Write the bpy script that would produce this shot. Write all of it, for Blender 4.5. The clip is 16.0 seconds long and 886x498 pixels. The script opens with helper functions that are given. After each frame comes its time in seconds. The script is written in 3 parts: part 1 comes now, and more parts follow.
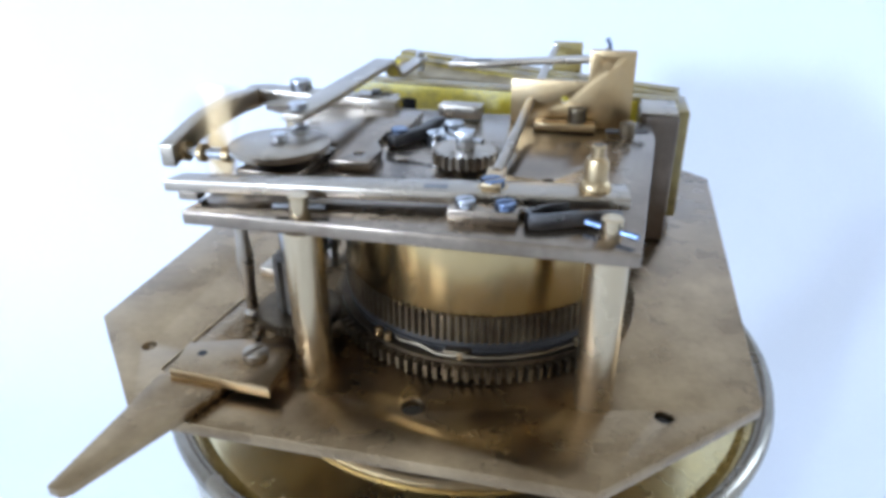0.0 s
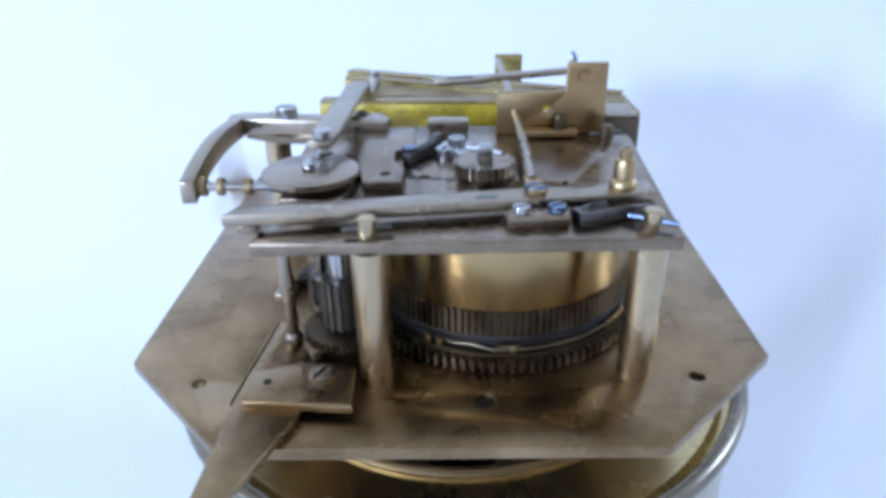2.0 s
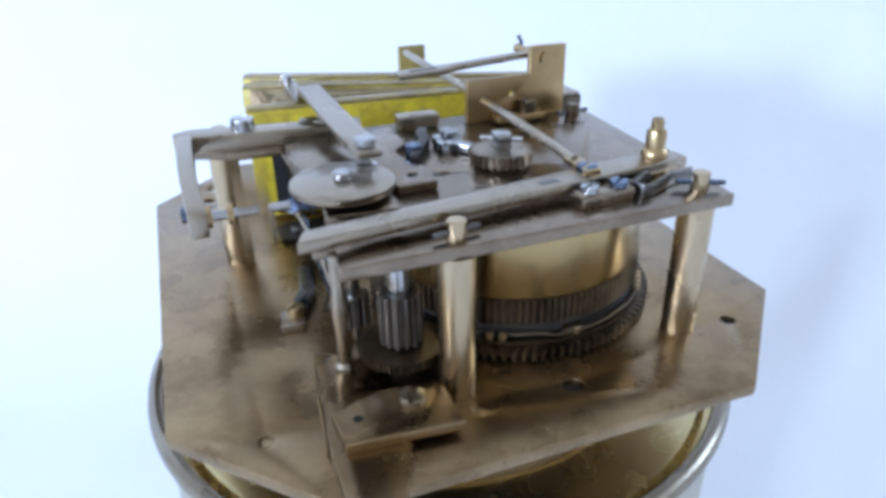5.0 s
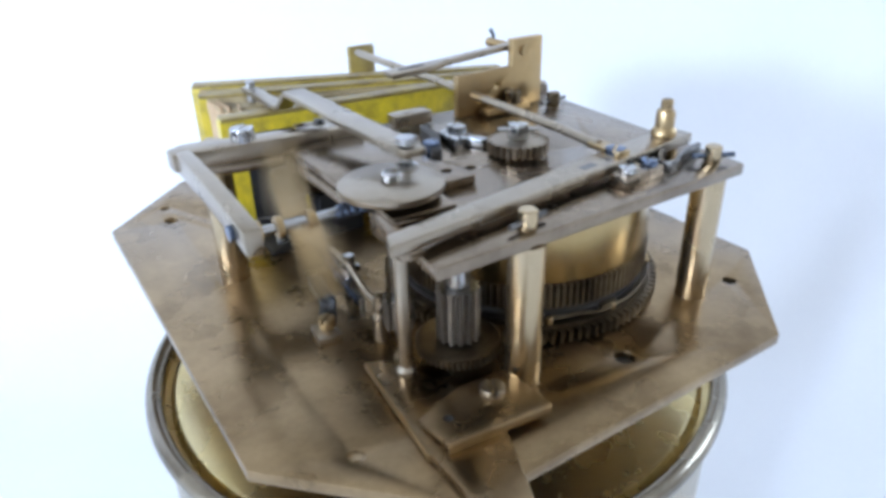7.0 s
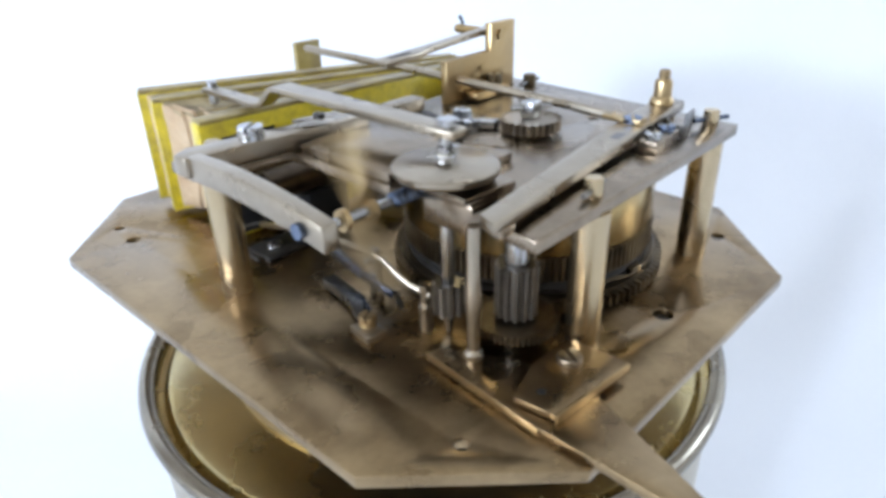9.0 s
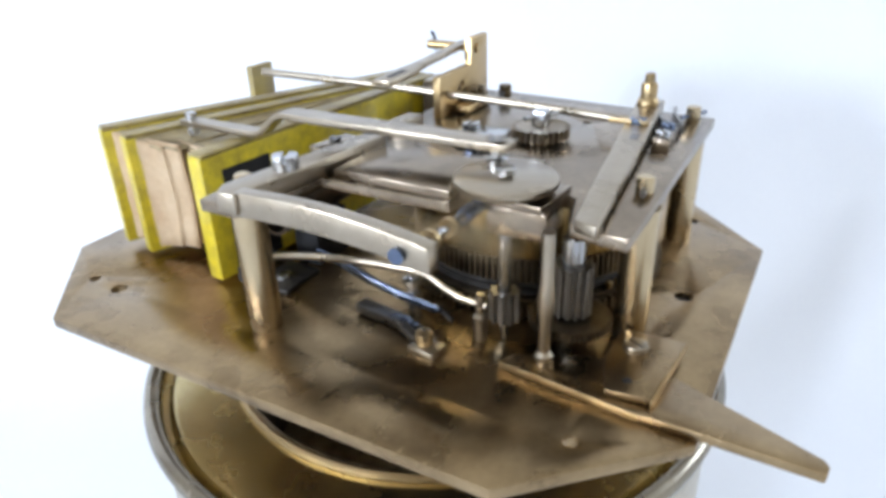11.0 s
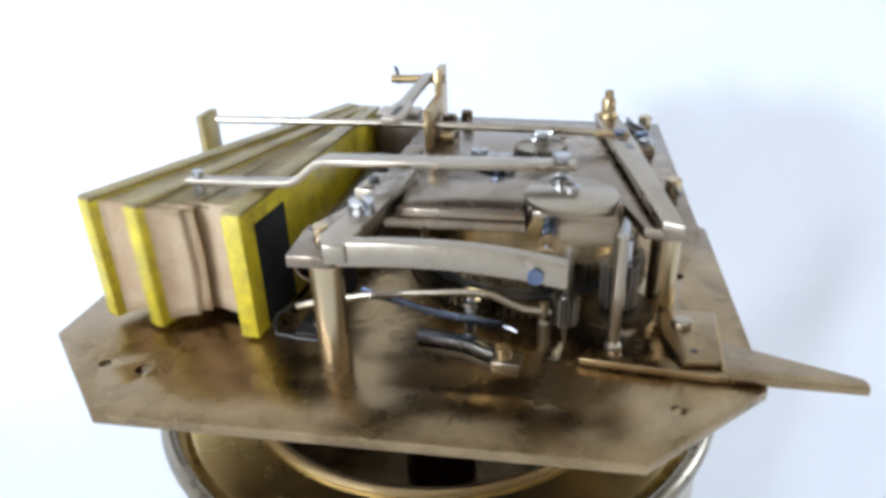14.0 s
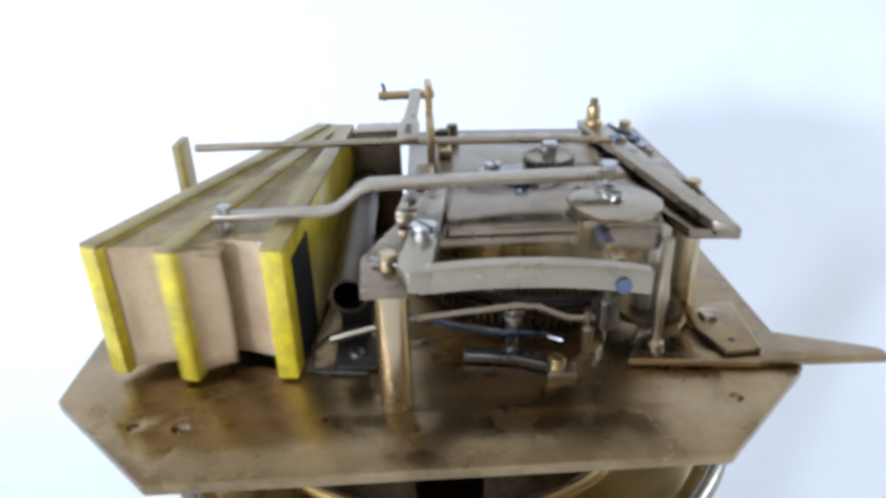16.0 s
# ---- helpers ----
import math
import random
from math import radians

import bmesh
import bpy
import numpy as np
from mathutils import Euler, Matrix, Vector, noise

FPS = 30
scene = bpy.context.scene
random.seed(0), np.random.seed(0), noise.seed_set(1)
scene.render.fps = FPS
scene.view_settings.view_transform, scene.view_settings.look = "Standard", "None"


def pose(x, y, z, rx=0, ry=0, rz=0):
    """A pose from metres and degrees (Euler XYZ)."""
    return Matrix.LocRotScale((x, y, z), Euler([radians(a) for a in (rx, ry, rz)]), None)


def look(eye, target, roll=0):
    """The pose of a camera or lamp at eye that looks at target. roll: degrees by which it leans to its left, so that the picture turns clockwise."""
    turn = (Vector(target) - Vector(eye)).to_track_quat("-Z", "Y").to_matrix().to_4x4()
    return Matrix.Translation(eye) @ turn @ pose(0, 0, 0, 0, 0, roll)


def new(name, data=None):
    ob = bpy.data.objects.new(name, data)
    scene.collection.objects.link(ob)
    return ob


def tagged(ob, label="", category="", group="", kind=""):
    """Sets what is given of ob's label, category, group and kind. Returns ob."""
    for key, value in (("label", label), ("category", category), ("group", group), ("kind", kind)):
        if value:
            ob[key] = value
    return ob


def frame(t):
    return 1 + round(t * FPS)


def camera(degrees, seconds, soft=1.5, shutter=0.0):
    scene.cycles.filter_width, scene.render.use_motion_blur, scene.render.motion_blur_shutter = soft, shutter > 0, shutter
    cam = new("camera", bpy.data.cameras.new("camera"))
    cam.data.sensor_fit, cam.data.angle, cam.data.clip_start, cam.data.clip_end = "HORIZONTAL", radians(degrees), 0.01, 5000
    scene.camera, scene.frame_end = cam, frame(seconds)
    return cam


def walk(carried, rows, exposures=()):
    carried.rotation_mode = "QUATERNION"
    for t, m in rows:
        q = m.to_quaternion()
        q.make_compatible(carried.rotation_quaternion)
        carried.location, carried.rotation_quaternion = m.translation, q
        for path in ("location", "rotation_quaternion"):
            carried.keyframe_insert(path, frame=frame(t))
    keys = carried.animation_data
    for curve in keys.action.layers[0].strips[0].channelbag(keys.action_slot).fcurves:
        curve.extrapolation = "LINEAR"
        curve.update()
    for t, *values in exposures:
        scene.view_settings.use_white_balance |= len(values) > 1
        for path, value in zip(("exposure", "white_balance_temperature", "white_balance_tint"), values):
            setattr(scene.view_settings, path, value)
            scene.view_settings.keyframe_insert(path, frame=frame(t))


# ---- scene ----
cam = camera(66.0, 16.0, soft=3.8, shutter=1.0)
PATH = [
    (0.0, (-0.0059, -0.1262, 0.0628), (-0.0051, 0.0075, -0.0053), -0.49),
    (0.5, (-0.0047, -0.1299, 0.0650), (-0.0040, 0.0039, -0.0027), -0.90),
    (1.0, (-0.0044, -0.1330, 0.0660), (-0.0035, 0.0010, -0.0014), -0.77),
    (1.5, (-0.0038, -0.1351, 0.0668), (-0.0040, -0.0010, -0.0005), -1.06),
    (2.0, (-0.0027, -0.1344, 0.0670), (-0.0038, -0.0003, -0.0001), -1.20),
    (2.5, (-0.0027, -0.1345, 0.0667), (-0.0038, -0.0005, -0.0007), -1.14),
    (3.0, (-0.0016, -0.1348, 0.0659), (-0.0031, -0.0010, -0.0018), -1.27),
    (5.5, (0.0002, -0.1298, 0.0659), (0.0019, 0.0035, -0.0027), -1.19),
    (6.0, (0.0006, -0.1307, 0.0661), (0.0012, 0.0028, -0.0023), -1.22),
    (6.5, (0.0015, -0.1305, 0.0656), (0.0016, 0.0030, -0.0028), -1.29),
    (7.0, (0.0025, -0.1303, 0.0661), (0.0021, 0.0027, -0.0033), -1.46),
    (7.5, (0.0032, -0.1309, 0.0664), (0.0024, 0.0020, -0.0031), -1.39),
    (8.0, (0.0028, -0.1307, 0.0659), (0.0022, 0.0022, -0.0036), -1.46),
    (8.5, (0.0030, -0.1295, 0.0641), (0.0026, 0.0033, -0.0055), -1.50),
    (9.0, (0.0033, -0.1300, 0.0635), (0.0029, 0.0029, -0.0059), -1.58),
    (11.5, (0.0017, -0.1309, 0.0667), (0.0019, 0.0026, -0.0016), -1.82),
    (12.0, (0.0003, -0.1322, 0.0677), (0.0007, 0.0012, -0.0010), -1.73),
    (12.5, (0.0002, -0.1333, 0.0690), (0.0008, 0.0002, 0.0007), -1.70),
    (13.0, (-0.0008, -0.1346, 0.0709), (0.0006, -0.0012, 0.0022), -1.74),
    (13.5, (0.0007, -0.1353, 0.0721), (0.0015, -0.0013, 0.0047), -1.92),
    (14.0, (0.0018, -0.1352, 0.0718), (0.0021, -0.0008, 0.0052), -1.87),
    (14.5, (0.0004, -0.1339, 0.0719), (0.0002, 0.0003, 0.0049), -1.73),
    (15.0, (0.0014, -0.1317, 0.0722), (0.0013, 0.0028, 0.0058), -1.59),
    (15.5, (0.0023, -0.1308, 0.0734), (0.0019, 0.0037, 0.0070), -1.45),
    (16.0, (0.0011, -0.1322, 0.0737), (-0.0002, 0.0025, 0.0078), -1.51),
]
walk(cam, [(t, look(e, a, r)) for t, e, a, r in PATH], [(0.0, 0.03, 5450, 12), (1.5, 0.0, 5350, 13), (2.0, -0.2, 5250, 15), (3.0, -0.2, 5250, 15), (5.5, -0.04, 5550, 13), (8.0, 0.08, 6000, 12), (11.5, 0.1, 6350, 12), (14.0, 0.05, 6300, 12), (16.0, 0.0, 6150, 12)])

# ---- light: daylight from windows of an unseen pale room ----
TABLE = -0.145          # height of the white table under the can
world = bpy.data.worlds.new("sky")
scene.world = world
world.use_nodes = True
wn = world.node_tree
sky = wn.nodes.new("ShaderNodeTexSky")
sky.sky_type, sky.sun_disc, sky.sun_elevation, sky.sun_rotation = "NISHITA", False, radians(35), radians(60)
wn.nodes["Background"].inputs["Strength"].default_value = 0.12
wn.links.new(sky.outputs[0], wn.nodes["Background"].inputs["Color"])


def window_light(name, at, aim, w, h, watts, colour):
    lamp = bpy.data.lights.new(name, "AREA")
    lamp.shape, lamp.size, lamp.size_y, lamp.energy, lamp.color = "RECTANGLE", w, h, watts, colour
    ob = new(name, lamp)
    ob.matrix_world = look(at, aim)
    return ob


window_light("window_light_west", (-1.86, -1.05, 0.40), (0, 0, 0.0), 0.22, 0.26, 26, (0.73, 0.84, 1.0))
window_light("window_light_east", (1.86, 0.40, 0.66), (0, 0, 0.05), 0.6, 0.7, 18, (0.74, 0.87, 1.0))
window_light("window_light_south", (-1.42, -1.86, 0.50), (0, 0.1, 0.0), 0.17, 0.19, 30, (0.72, 0.835, 1.0))

# ---- materials ----


def material(name, colour, rough, metal=0.0, vary=0.25, scale=60.0, bump=0.1, dark=None, stretch=(1, 1, 1), coat=0.0, rvary=0.15, fine=900.0, spec=0.5, brushed=0.0):
    """Two scales of stain and grain in object space, with relief and uneven gloss."""
    m = bpy.data.materials.new(name)
    m.use_nodes = True
    nt = m.node_tree
    b = nt.nodes["Principled BSDF"]
    tc = nt.nodes.new("ShaderNodeTexCoord")
    mp = nt.nodes.new("ShaderNodeMapping")
    mp.inputs["Scale"].default_value = stretch
    nt.links.new(tc.outputs["Object"], mp.inputs["Vector"])
    big = nt.nodes.new("ShaderNodeTexNoise")
    big.inputs["Scale"].default_value, big.inputs["Detail"].default_value, big.inputs["Roughness"].default_value = scale, 6, 0.62
    small = nt.nodes.new("ShaderNodeTexNoise")
    small.inputs["Scale"].default_value, small.inputs["Detail"].default_value = fine, 4
    nt.links.new(tc.outputs["Object"], big.inputs["Vector"])
    nt.links.new(mp.outputs[0], small.inputs["Vector"])
    ramp = nt.nodes.new("ShaderNodeValToRGB")
    ramp.color_ramp.elements[0].position, ramp.color_ramp.elements[1].position = 0.32, 0.68
    d = dark or tuple(c * (1 - vary) ** 2 for c in colour)
    ramp.color_ramp.elements[0].color, ramp.color_ramp.elements[1].color = (*d, 1), (*colour, 1)
    nt.links.new(big.outputs["Fac"], ramp.inputs["Fac"])
    mix = nt.nodes.new("ShaderNodeMix")
    mix.data_type, mix.blend_type = "RGBA", "MULTIPLY"
    mix.inputs["Factor"].default_value = vary
    nt.links.new(ramp.outputs["Color"], mix.inputs["A"])
    nt.links.new(small.outputs["Fac"], mix.inputs["B"])
    nt.links.new(mix.outputs["Result"], b.inputs["Base Color"])
    add = nt.nodes.new("ShaderNodeMath")
    add.operation = "MULTIPLY_ADD"
    add.inputs[1].default_value, add.inputs[2].default_value = rvary * 2, max(rough - rvary, 0.02)
    nt.links.new(big.outputs["Fac"], add.inputs[0])
    nt.links.new(add.outputs[0], b.inputs["Roughness"])
    b.inputs["Metallic"].default_value = metal
    if brushed:
        # turned on a lathe: highlights run up and down the drum
        tan = nt.nodes.new("ShaderNodeTangent")
        tan.direction_type, tan.axis = "RADIAL", "Z"
        nt.links.new(tan.outputs[0], b.inputs["Tangent"])
        b.inputs["Anisotropic"].default_value, b.inputs["Anisotropic Rotation"].default_value = brushed, 0.25
    b.inputs["Specular IOR Level"].default_value = spec
    b.inputs["Coat Weight"].default_value = coat
    bp = nt.nodes.new("ShaderNodeBump")
    bp.inputs["Strength"].default_value, bp.inputs["Distance"].default_value = bump, 0.0003
    nt.links.new(small.outputs["Fac"], bp.inputs["Height"])
    nt.links.new(bp.outputs[0], b.inputs["Normal"])
    return m


nickel = material("tarnished_nickel", (0.40, 0.325, 0.24), 0.25, 1.0, 0.3, 70, 0.04, (0.22, 0.17, 0.12))
base_metal = material("stained_german_silver", (0.45, 0.325, 0.18), 0.28, 1.0, 0.24, 62, 0.03, (0.20, 0.135, 0.07), rvary=0.13)
silver = material("bright_nickel", (0.42, 0.36, 0.28), 0.29, 1.0, 0.15, 110, 0.03, (0.37, 0.31, 0.23), rvary=0.1)
brass = material("brass", (0.47, 0.36, 0.21), 0.34, 1.0, 0.18, 60, 0.04, (0.50, 0.34, 0.15))
barrel_brass = material("polished_brass", (0.55, 0.42, 0.21), 0.23, 1.0, 0.1, 40, 0.05, (0.46, 0.33, 0.14), stretch=(1, 1, 0.03), rvary=0.06, brushed=0.7)
pillar_metal = material("pillar_nickel", (0.56, 0.455, 0.30), 0.27, 1.0, 0.1, 40, 0.01, (0.50, 0.39, 0.235), rvary=0.04)
# dirty brass parts, and the shaded inside of the can
old_brass = material("dirty_brass_and_shade", (0.26, 0.20, 0.12), 0.38, 1.0, 0.3, 120, 0.1, (0.08, 0.06, 0.04))
steel = material("steel", (0.58, 0.58, 0.58), 0.24, 1.0, 0.15, 90, 0.03)
blued = material("blued_steel", (0.20, 0.25, 0.36), 0.25, 1.0, 0.2, 150, 0.03)
# dark metal parts, and the shade painted into holes, slots and gaps
dark_metal = material("blackened_metal_and_shade", (0.085, 0.075, 0.065), 0.45, 0.6, 0.3, 90, 0.1)
black_paper = material("black_card", (0.030, 0.028, 0.027), 0.8, 0, 0.3, 90, 0.15, spec=0.25)
yellow = material("yellow_paper", (0.86, 0.66, 0.02), 0.36, 0, 0.30, 260, 0.2, (0.46, 0.35, 0.03), coat=0.35)
worn_steel = material("worn_grey_steel", (0.29, 0.255, 0.21), 0.38, 1.0, 0.3, 90, 0.05)
# oily steel parts, and the shade of the slot in the lever bar
dark_steel = material("oily_steel_and_shade", (0.24, 0.23, 0.22), 0.30, 1.0, 0.3, 90, 0.05)
stained_leather = material("stained_leather", (0.52, 0.41, 0.22), 0.55, 0, 0.4, 130, 0.3, (0.20, 0.14, 0.06), coat=0.15)
olive = material("glued_board_edge", (0.46, 0.35, 0.10), 0.45, 0, 0.4, 120, 0.25, (0.22, 0.15, 0.045), coat=0.3)
leather = material("kid_leather", (0.67, 0.51, 0.33), 0.72, 0, 0.25, 90, 0.3, (0.50, 0.33, 0.18))
case_metal = material("brown_case_metal", (0.20, 0.155, 0.115), 0.4, 0.8, 0.3, 90, 0.1)
tube_metal = material("oxidised_tube", (0.15, 0.115, 0.085), 0.34, 1.0, 0.3, 90, 0.05)
pale_leather = material("pale_leather", (0.76, 0.62, 0.46), 0.7, 0, 0.2, 150, 0.3, (0.62, 0.46, 0.30))
tin = material("tinplate", (0.52, 0.46, 0.34), 0.28, 1.0, 0.2, 25, 0.03, (0.50, 0.43, 0.28), rvary=0.1)
rim_metal = material("dull_tin_rim", (0.37, 0.325, 0.25), 0.26, 1.0, 0.25, 60, 0.05, (0.22, 0.19, 0.15))
lid_metal = material("lacquered_tin_lid", (0.70, 0.56, 0.25), 0.27, 1.0, 0.15, 40, 0.04, (0.55, 0.46, 0.28), rvary=0.1)
paper = material("white_paper", (0.86, 0.87, 0.89), 0.8, 0, 0.03, 6, 0.05, (0.82, 0.83, 0.86), fine=400)
plaster = material("pale_plaster", (0.84, 0.80, 0.74), 0.9, 0, 0.06, 3, 0.05, (0.79, 0.75, 0.69), fine=60)

# ---- mesh tools; lengths in millimetres in the plate's own plan ----
MM = 0.001
AXIS = (42.5, 47.0)     # the turning axis in the plate's plan


def v(x, y, z):
    return Vector(((x - AXIS[0]) * MM, (y - AXIS[1]) * MM, z * MM))


def link(name, bm, mat, parent=None, label="", smooth=True):
    bmesh.ops.recalc_face_normals(bm, faces=bm.faces)
    me = bpy.data.meshes.new(name)
    bm.to_mesh(me)
    bm.free()
    me.materials.append(mat)
    if smooth:
        for p in me.polygons:
            p.use_smooth = True
        me.set_sharp_from_angle(angle=radians(35))
    ob = new(name, me)
    if parent:
        ob.parent = parent
    if label:
        ob["label"] = label
    return ob


part = link


def prism(outline, z0, z1, holes=(), bevel=0.2, bm=None):
    """A flat plate cut to an outline, with round holes right through it."""
    bm = bm or bmesh.new()
    tmp = bmesh.new()
    loops = [[(x, y) for x, y in outline]]
    for hx, hy, hr in holes:
        loops.append([(hx + hr * math.cos(k * math.tau / 14), hy + hr * math.sin(k * math.tau / 14)) for k in range(14)])
    edges = []
    for lp in loops:
        vs = [tmp.verts.new(v(x, y, z0)) for x, y in lp]
        edges += [tmp.edges.new((vs[i], vs[(i + 1) % len(vs)])) for i in range(len(vs))]
    fill = bmesh.ops.triangle_fill(tmp, edges=edges, use_beauty=True)
    faces = [g for g in fill["geom"] if isinstance(g, bmesh.types.BMFace)]
    ext = bmesh.ops.extrude_face_region(tmp, geom=faces)
    up = [g for g in ext["geom"] if isinstance(g, bmesh.types.BMVert)]
    bmesh.ops.translate(tmp, verts=up, vec=(0, 0, (z1 - z0) * MM))
    bmesh.ops.dissolve_limit(tmp, angle_limit=radians(1), verts=tmp.verts, edges=tmp.edges)
    if bevel:
        bmesh.ops.recalc_face_normals(tmp, faces=tmp.faces)
        sharp = [e for e in tmp.edges if len(e.link_faces) == 2 and e.calc_face_angle(0) > 0.6]
        bmesh.ops.bevel(tmp, geom=sharp, offset=bevel * MM, segments=2, profile=0.5, affect="EDGES", clamp_overlap=True)
    return merge(bm, tmp)


def merge(bm, other, m=None):
    if m is not None:
        bmesh.ops.transform(other, matrix=m, verts=other.verts)
    me = bpy.data.meshes.new("scratch")
    other.to_mesh(me)
    other.free()
    bm.from_mesh(me)
    bpy.data.meshes.remove(me)
    return bm


def lathe(x, y, profile, seg=24, bm=None, arc=math.tau):
    """A turned piece round an upright axis at x, y; profile: (radius, z) from the bottom up, closed on the axis by itself."""
    bm = bm or bmesh.new()
    rings = []
    for r, z in profile:
        if r <= 0:
            rings.append([bm.verts.new(v(x, y, z))])
        else:
            rings.append([bm.verts.new(v(x + r * math.cos(k * arc / seg), y + r * math.sin(k * arc / seg), z)) for k in range(seg)])
    for a, b in zip(rings, rings[1:]):
        for k in range(seg):
            q = [a[k % len(a)], a[(k + 1) % len(a)], b[(k + 1) % len(b)], b[k % len(b)]]
            q = list(dict.fromkeys(q))
            if len(q) > 2:
                bm.faces.new(q)
    return bm


def post(x, y, r, z0, z1, seg=20, edge=0.25, bm=None):
    e = min(edge, r * 0.4)
    return lathe(x, y, [(0, z0), (r - e, z0), (r, z0 + e), (r, z1 - e), (r - e, z1), (0, z1)], seg, bm)


def wire(points, r, seg=10, bm=None, flat=1.0):
    """A rod along a line of points; flat below 1 presses it thin in z."""
    bm = bm or bmesh.new()
    pts = [v(*p) for p in points]
    rings = []
    for i, p in enumerate(pts):
        d = (pts[min(i + 1, len(pts) - 1)] - pts[max(i - 1, 0)]).normalized()
        side = d.cross(Vector((0, 0, 1)))
        side = side.normalized() if side.length > 1e-4 else Vector((1, 0, 0))
        up = side.cross(d)
        rings.append([bm.verts.new(p + (side * math.cos(k * math.tau / seg) + up * flat * math.sin(k * math.tau / seg)) * r * MM) for k in range(seg)])
    for a, b in zip(rings, rings[1:]):
        for k in range(seg):
            bm.faces.new((a[k], a[(k + 1) % seg], b[(k + 1) % seg], b[k]))
    bm.faces.new(rings[0][::-1])
    bm.faces.new(rings[-1])
    return bm


def strip(points, w, h, bm=None, bevel=0.15):
    """A flat bar of width w and thickness h along points (its middle line)."""
    tmp = bmesh.new()
    pts = [v(*p) for p in points]
    rings = []
    for i, p in enumerate(pts):
        d = (pts[min(i + 1, len(pts) - 1)] - pts[max(i - 1, 0)]).normalized()
        side = d.cross(Vector((0, 0, 1))).normalized()
        up = side.cross(d)
        ww = (w[i] if isinstance(w, (list, tuple)) else w) * MM / 2
        hh = h * MM / 2
        rings.append([tmp.verts.new(p + side * a * ww + up * b * hh) for a, b in ((-1, -1), (1, -1), (1, 1), (-1, 1))])
    for a, b in zip(rings, rings[1:]):
        for k in range(4):
            tmp.faces.new((a[k], a[(k + 1) % 4], b[(k + 1) % 4], b[k]))
    tmp.faces.new(rings[0][::-1])
    tmp.faces.new(rings[-1])
    if bevel:
        bmesh.ops.recalc_face_normals(tmp, faces=tmp.faces)
        bmesh.ops.bevel(tmp, geom=[e for e in tmp.edges if e.calc_face_angle(0) > 0.9], offset=bevel * MM, segments=2, profile=0.5, affect="EDGES", clamp_overlap=True)
    bm = bm or bmesh.new()
    return merge(bm, tmp)


def wheel(x, y, r, z0, z1, teeth, depth, bm=None, bore=0):
    """A toothed wheel; teeth are cut into the rim."""
    out = []
    for k in range(teeth):
        for f, rr in ((0.0, r - depth), (0.22, r), (0.55, r), (0.77, r - depth)):
            a = (k + f) * math.tau / teeth
            out.append((x + rr * math.cos(a), y + rr * math.sin(a)))
    bm = bm or bmesh.new()
    lo = [bm.verts.new(v(px, py, z0)) for px, py in out]
    hi = [bm.verts.new(v(px, py, z1)) for px, py in out]
    n = len(out)
    for k in range(n):
        bm.faces.new((lo[k], lo[(k + 1) % n], hi[(k + 1) % n], hi[k]))
    for ring, z in ((lo, z0), (hi, z1)):
        c = bm.verts.new(v(x, y, z))
        for k in range(n):
            bm.faces.new((ring[k], ring[(k + 1) % n], c))
    return bm


def slotted(parent, x, y, z, r=1.6, h=1.3, mat=None, turn=0.6, label=""):
    """A screw head with a real slot: a disc that carries two half rounds."""
    bm = lathe(x, y, [(0, z), (r, z), (r, z + h * 0.55), (0, z + h * 0.55)], 24)
    w = 0.16 * r
    a0 = math.asin(0.16)
    for s in (0, math.pi):
        arc = []
        for k in range(11):
            a = turn + s + a0 + (math.pi - 2 * a0) * k / 10
            arc.append((x + r * 0.97 * math.cos(a), y + r * 0.97 * math.sin(a)))
        prism(arc, z + h * 0.5, z + h, (), 0.08 * r, bm)
    return part("screw", bm, mat or steel, parent, label)


def box(x0, x1, y0, y1, z0, z1, bevel=0.2, bm=None):
    return prism([(x0, y0), (x1, y0), (x1, y1), (x0, y1)], z0, z1, (), bevel, bm)


